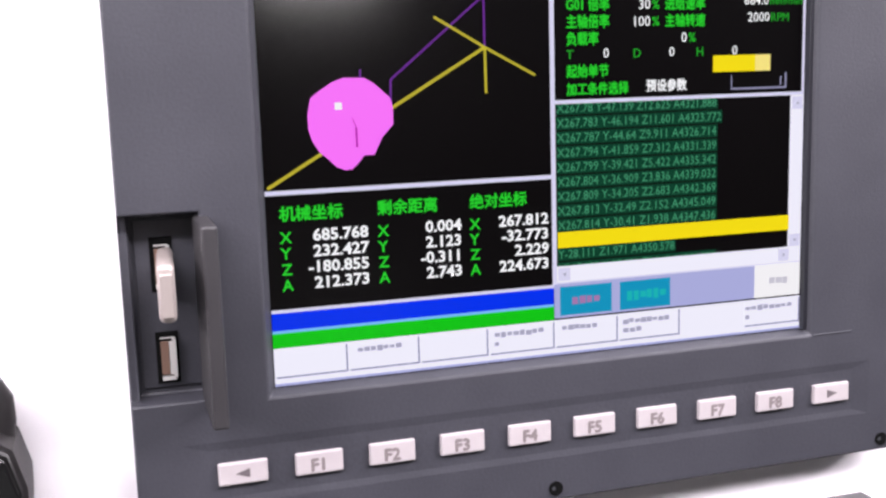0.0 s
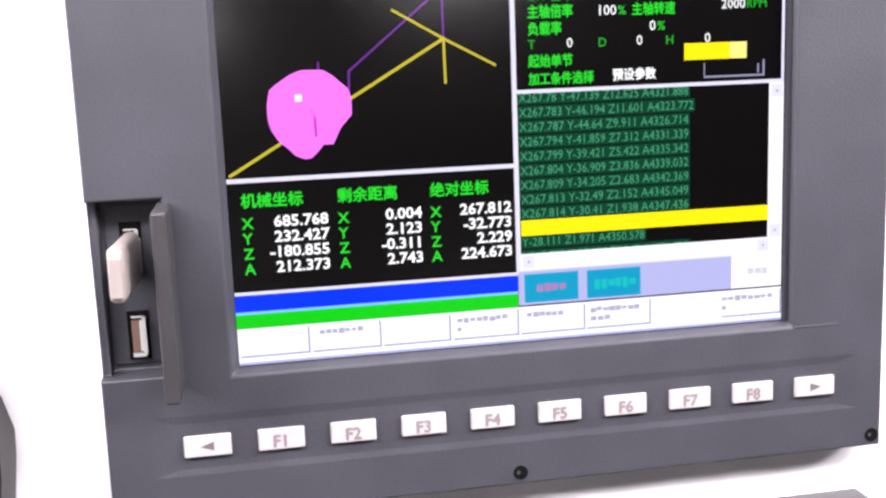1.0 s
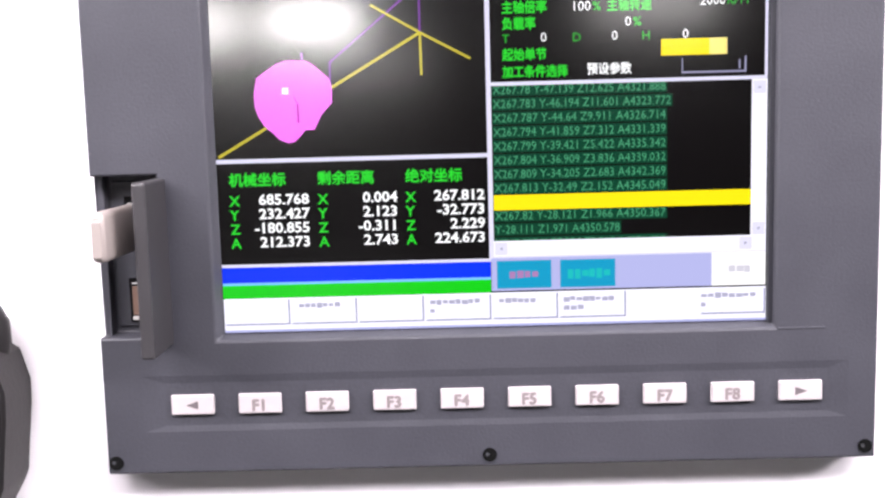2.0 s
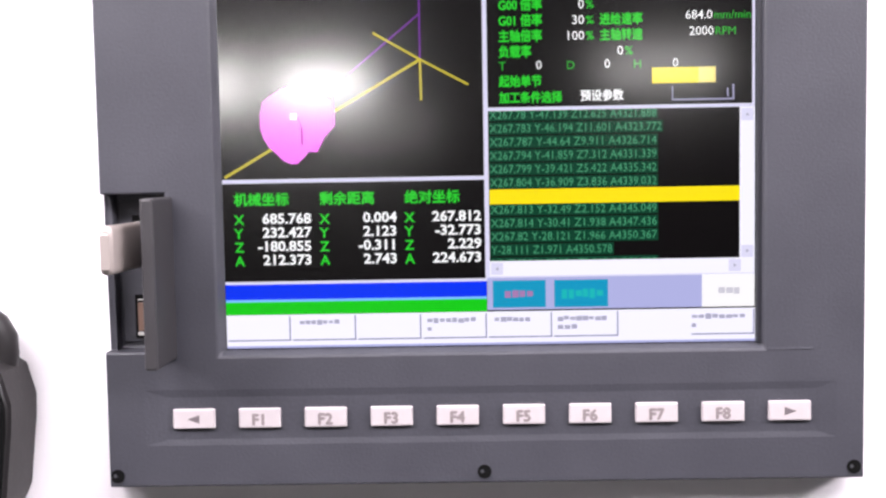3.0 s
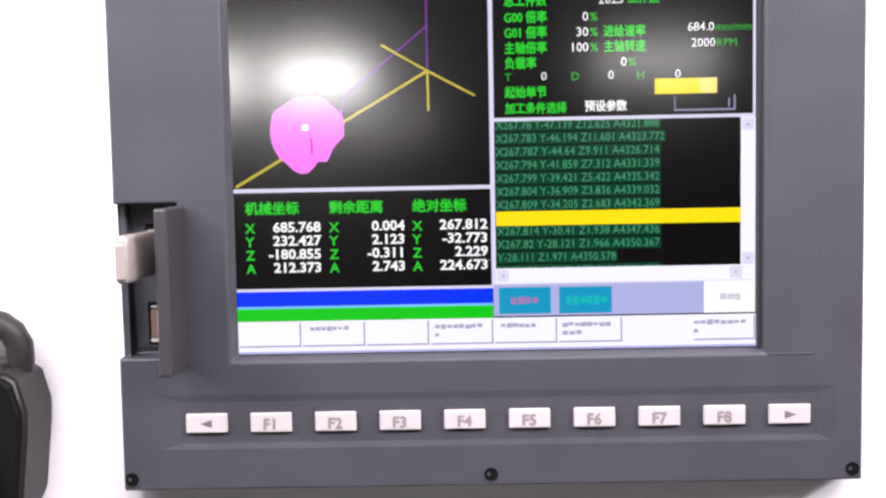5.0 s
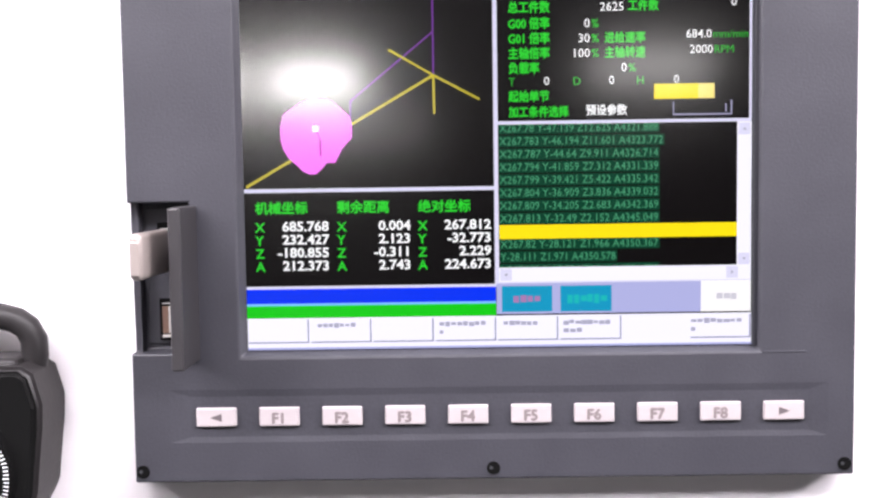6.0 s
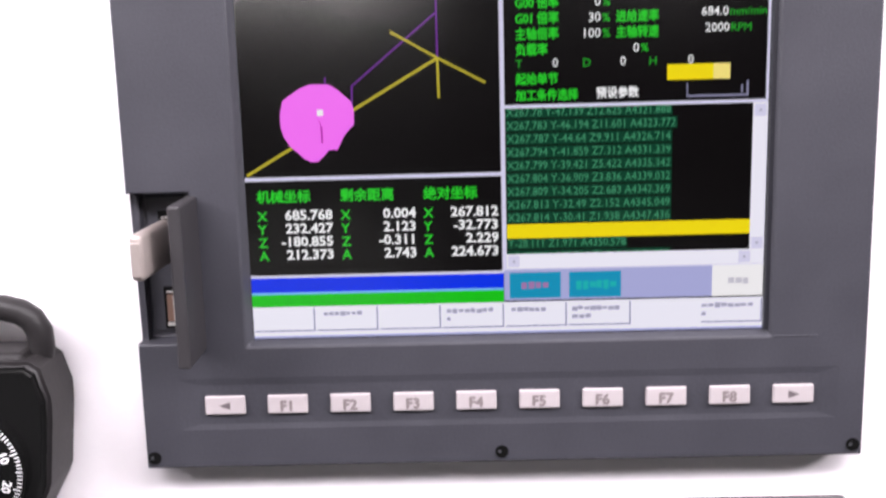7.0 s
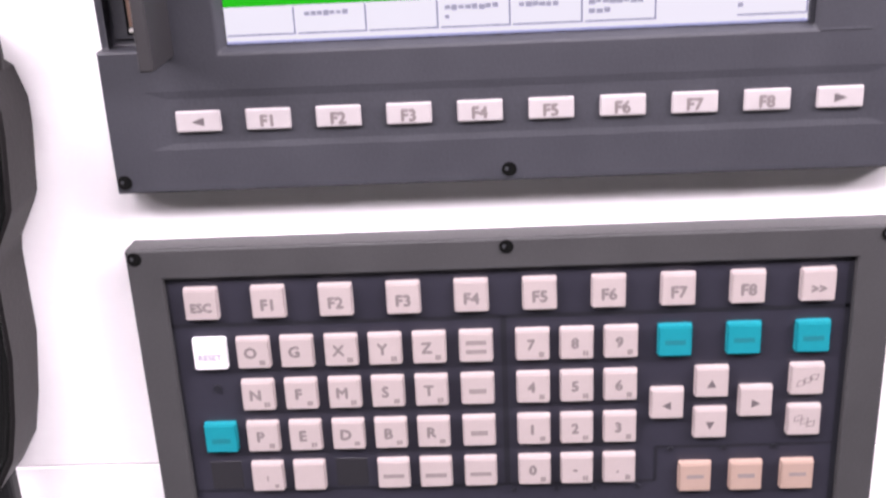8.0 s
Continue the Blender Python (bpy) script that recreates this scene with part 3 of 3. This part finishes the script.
for r, letters in enumerate(("OGXYZ", "NFMST", "PEDBR")):
    for c, t in enumerate(letters):
        key = cap(COLS[c], R[r], KEY_CREAM, CREAM)
        legend(key, t, 0.0066, dx=-0.0010, dz=-0.0018)
        if t != "G":
            small_bars(key, 0.0022, 0.0048, -0.0052, -0.0028, 1 + (r + c) % 2, 40 + r * 5 + c)
for r in range(3):
    key = cap(COLS[5], R[r], KEY_CREAM, CREAM)
    if r == 0:
        small_bars(key, -0.0042, 0.0042, 0.0010, 0.0030, 5, 60)
        small_bars(key, -0.0042, 0.0042, -0.0030, -0.0010, 4, 61)
    else:
        small_bars(key, -0.0036, 0.0036, -0.0018, 0.0006, 3 + r, 62 + r)
for x, z in ((COLS[2] - 0.0009, R[3] - 0.0036), (-0.1252, R[3] - 0.0036)):
    part("blank_place", boxm(x - 0.0066, x + 0.0066, 0.0026, 0.0029, z - 0.0068, z + 0.0068, bevel=0.0001, seg=1), BLANK, keypad, "dark blank key place")
for x, n in ((COLS[0], 1), (COLS[1], 0), (COLS[3], 5), (COLS[4], 3), (COLS[5], 5)):
    key = cap(x, R[3], KEY_CREAM, CREAM)
    if n == 1:
        small_bars(key, -0.0005, 0.0005, -0.0020, 0.0010, 1, 70)
        small_bars(key, 0.0026, 0.0046, -0.0050, -0.0032, 1, 71)
    elif n:
        small_bars(key, -0.0045, 0.0045, -0.0020, 0.0002, n, 72 + n)
for r, digits in enumerate(("789", "456", "123", "0-.")):
    for c, t in enumerate(digits):
        key = cap(0.0045 + 0.0172 * c, R[r], KEY_CREAM, CREAM)
        legend(key, t, 0.0062, dx=-0.0008, dz=-0.0016)
        small_bars(key, 0.0022, 0.0046, -0.0052, -0.0028, 1 + (c == 1), 80 + r * 3 + c)
for x in (0.0597, 0.0862, 0.1126):
    key = cap(x, R[0], KEY_TEAL, "square teal key")
    small_bars(key, -0.0042, 0.0042, -0.0016, 0.0006, 5, int(x * 1000), LEGEND_TEAL)
for x, z, d in ((0.0747, 1.1872, (0, 1)), (0.0747, 1.1686, (0, -1)), (0.0574, 1.1780, (-1, 0)), (0.0922, 1.1780, (1, 0))):
    key = cap(x, z, KEY_CREAM, "square cream arrow key")
    a, s = Vector((d[0], d[1])), Vector((-d[1], d[0]))
    pts = [a * 0.0020, a * -0.0016 + s * 0.0019, a * -0.0016 - s * 0.0019]
    part("legend", outline(bmesh.new(), [(p.x - 0.0002, p.y - 0.0006) for p in pts], -0.00046), LEGEND, key, "grey arrow")
for z in (1.1872, 1.1688):
    key = cap(0.1117, z, KEY_CREAM, "square cream page key")
    bm = bmesh.new()
    for k in range(3):
        o = (k - 1) * 0.0026
        s = 1 if z > 1.18 else -1
        for a, b, c, d in ((-0.0016, -0.0014, 0.0012, -0.0008), (0.0012, -0.0008, 0.0016, 0.0014), (0.0016, 0.0014, -0.0012, 0.0008), (-0.0012, 0.0008, -0.0016, -0.0014)):
            strip(bm, a + o, b + o * 0.5 * s, c + o, d + o * 0.5 * s, 0.0004, -0.00046)
    part("legend", bm, LEGEND_SOFT, key, "grey page outlines")
for x in (0.0696, 0.0902, 0.1108):
    key = cap(x, 1.1434, KEY_BEIGE, "square beige key")
    small_bars(key, -0.0036, 0.0036, -0.0006, 0.0014, 4, int(x * 1000))


# ---- handwheel pendant ----
pendant = empty("handwheel_pendant", -0.2207, 0.009, 1.2591, "charcoal handwheel pendant with a black dial hanging on the panel", "handwheel")
pendant.scale = (1.02, 1.0, 1.02)
HALF = ((0.0000, 0.0640), (0.0290, 0.0640), (0.0332, 0.0610), (0.0365, 0.0490), (0.0362, 0.0400), (0.0332, 0.0130), (0.0315, 0.0090), (0.0238, -0.0050), (0.0228, -0.0110),
        (0.0220, -0.0470), (0.0178, -0.0740), (0.0135, -0.0920), (0.0050, -0.1060), (0.0000, -0.1080))
shape = list(HALF) + [(-x, z) for x, z in HALF[-2:0:-1]]
body = part("body", prism(shape[::-1], -0.026, 0.0015, bevel=0.0025, seg=3), PENDANT, pendant)
smooth(body, 30)
part("hook_plate", boxm(-0.018, 0.018, 0.001, 0.0039, 0.0, 0.045), PENDANT, pendant)
face = [(x * 0.955, z * 0.97 + 0.0003) for x, z in shape]
part("face_plate", prism(face[::-1], -0.0276, -0.025, bevel=0.0016, seg=3), GLOSS, pendant, "glossy black front plate")
DZ = 0.0215
dial = part("dial", disc(0, DZ, 0.0262, -0.0315, -0.027, 64, bevel=0.0008), GLOSS, pendant, "black dial with white scale")
bm = bmesh.new()
for k in range(100):
    a = math.tau * (k + 10) / 100
    d = Vector((math.sin(a), math.cos(a)))
    r0 = 0.0222 if k % 10 == 0 else (0.0229 if k % 5 == 0 else 0.0234)
    strip(bm, d.x * r0, DZ + d.y * r0, d.x * 0.0254, DZ + d.y * 0.0254, 0.0005, -0.0317)
part("scale", bm, PRINT_WHITE, dial, "white scale marks")
for k in range(0, 100, 10):
    num = text("number", str(k), 0, 0, 0, 0.0050, PRINT_WHITE, dial, "CENTER", bold=0.03)
    num.data.transform(pose(0, 0, 0, 0, 3.6 * (k + 10), 0) @ Matrix.Translation((0, -0.0317, 0.0178)))
    num.location = (0, 0, DZ)
wheel = part("hand_wheel", disc(0, DZ, 0.0150, -0.045, -0.0315, 48, bevel=0.002), PENDANT, pendant, "round black turning knob")
smooth(wheel, 40)
# carrying loop
path = [(0.0275, 0.060), (0.0285, 0.066), (0.0284, 0.0722), (0.0258, 0.0772), (0.0215, 0.0803), (0.015, 0.0820), (0.0, 0.083)]
path = path + [(-x, z) for x, z in path[-2::-1]]
cu = bpy.data.curves.new("loop", "CURVE")
cu.dimensions, cu.bevel_depth, cu.bevel_resolution = "3D", 0.0054, 3
sp = cu.splines.new("POLY")
sp.points.add(len(path) - 1)
for pt, (x, z) in zip(sp.points, path):
    pt.co = (x, -0.008, z, 1)
tmp = new("loop", cu)
bpy.context.view_layer.update()
loop_mesh = bpy.data.meshes.new_from_object(tmp.evaluated_get(bpy.context.evaluated_depsgraph_get()))
bpy.data.objects.remove(tmp)
loop_mesh.materials.clear()
loop_mesh.materials.append(PENDANT)
loop_ob = new("carrying_loop", loop_mesh)
loop_ob.parent = pendant
smooth(loop_ob, 60)
part("cap_ridge", boxm(-0.026, 0.026, -0.021, 0.001, 0.060, 0.0665, bevel=0.0025), PENDANT, pendant)
# cable
cable = part("cable", boxm(-0.005, 0.005, -0.014, -0.004, -0.60, -0.104, bevel=0.003, seg=3), BLACK, pendant, "black hanging cable")

# ---- what moves: the bar jumps from line to line ----
STEPS = [(0.0, 9.15), (0.28, 10.15), (0.45, 6.2), (0.65, 7.2), (0.83, 8.2), (0.95, 9.15), (1.32, 10.1), (1.47, 6.2), (1.58, 7.25), (1.9, 8.2), (2.15, 9.15), (2.35, 6.2), (2.55, 8.2),
         (2.75, 10.1), (2.95, 6.2), (3.15, 7.15), (3.65, 9.1), (4.4, 6.15), (4.95, 7.2), (5.2, 8.2), (5.5, 9.15), (5.7, 10.1), (5.87, 6.2), (5.97, 8.2), (6.12, 9.15), (6.36, 10.15),
         (6.58, 6.2), (6.68, 7.2), (6.88, 9.2), (7.07, 9.9), (7.18, 6.25)]

# seconds, x, z of the small white square that runs over the drawn workpiece
CURSOR = [(0.0, -0.0780, 1.4206), (0.5, -0.0778, 1.4206), (1.2, -0.0774, 1.4202), (1.5, -0.0773, 1.4198), (1.7, -0.0771, 1.4192), (2.8, -0.0755, 1.4179), (3.5, -0.0752, 1.4171),
          (4.5, -0.0747, 1.4173), (6.0, -0.0740, 1.4178), (7.2, -0.0722, 1.4189), (8.0, -0.0715, 1.4195)]


def motions():
    rows, last = [], None
    for t, n in STEPS:
        m = pose(0, 0.0034, 1.4177 - ROW * n, 0, 0, 0)
        if last is not None:
            rows.append((t - 0.034, last))
        rows.append((t, m))
        last = m
    rows.append((8.0, last))
    walk(highlight, rows)
    walk(cursor, [(t, pose(x, GB, z)) for t, x, z in CURSOR])


motions()
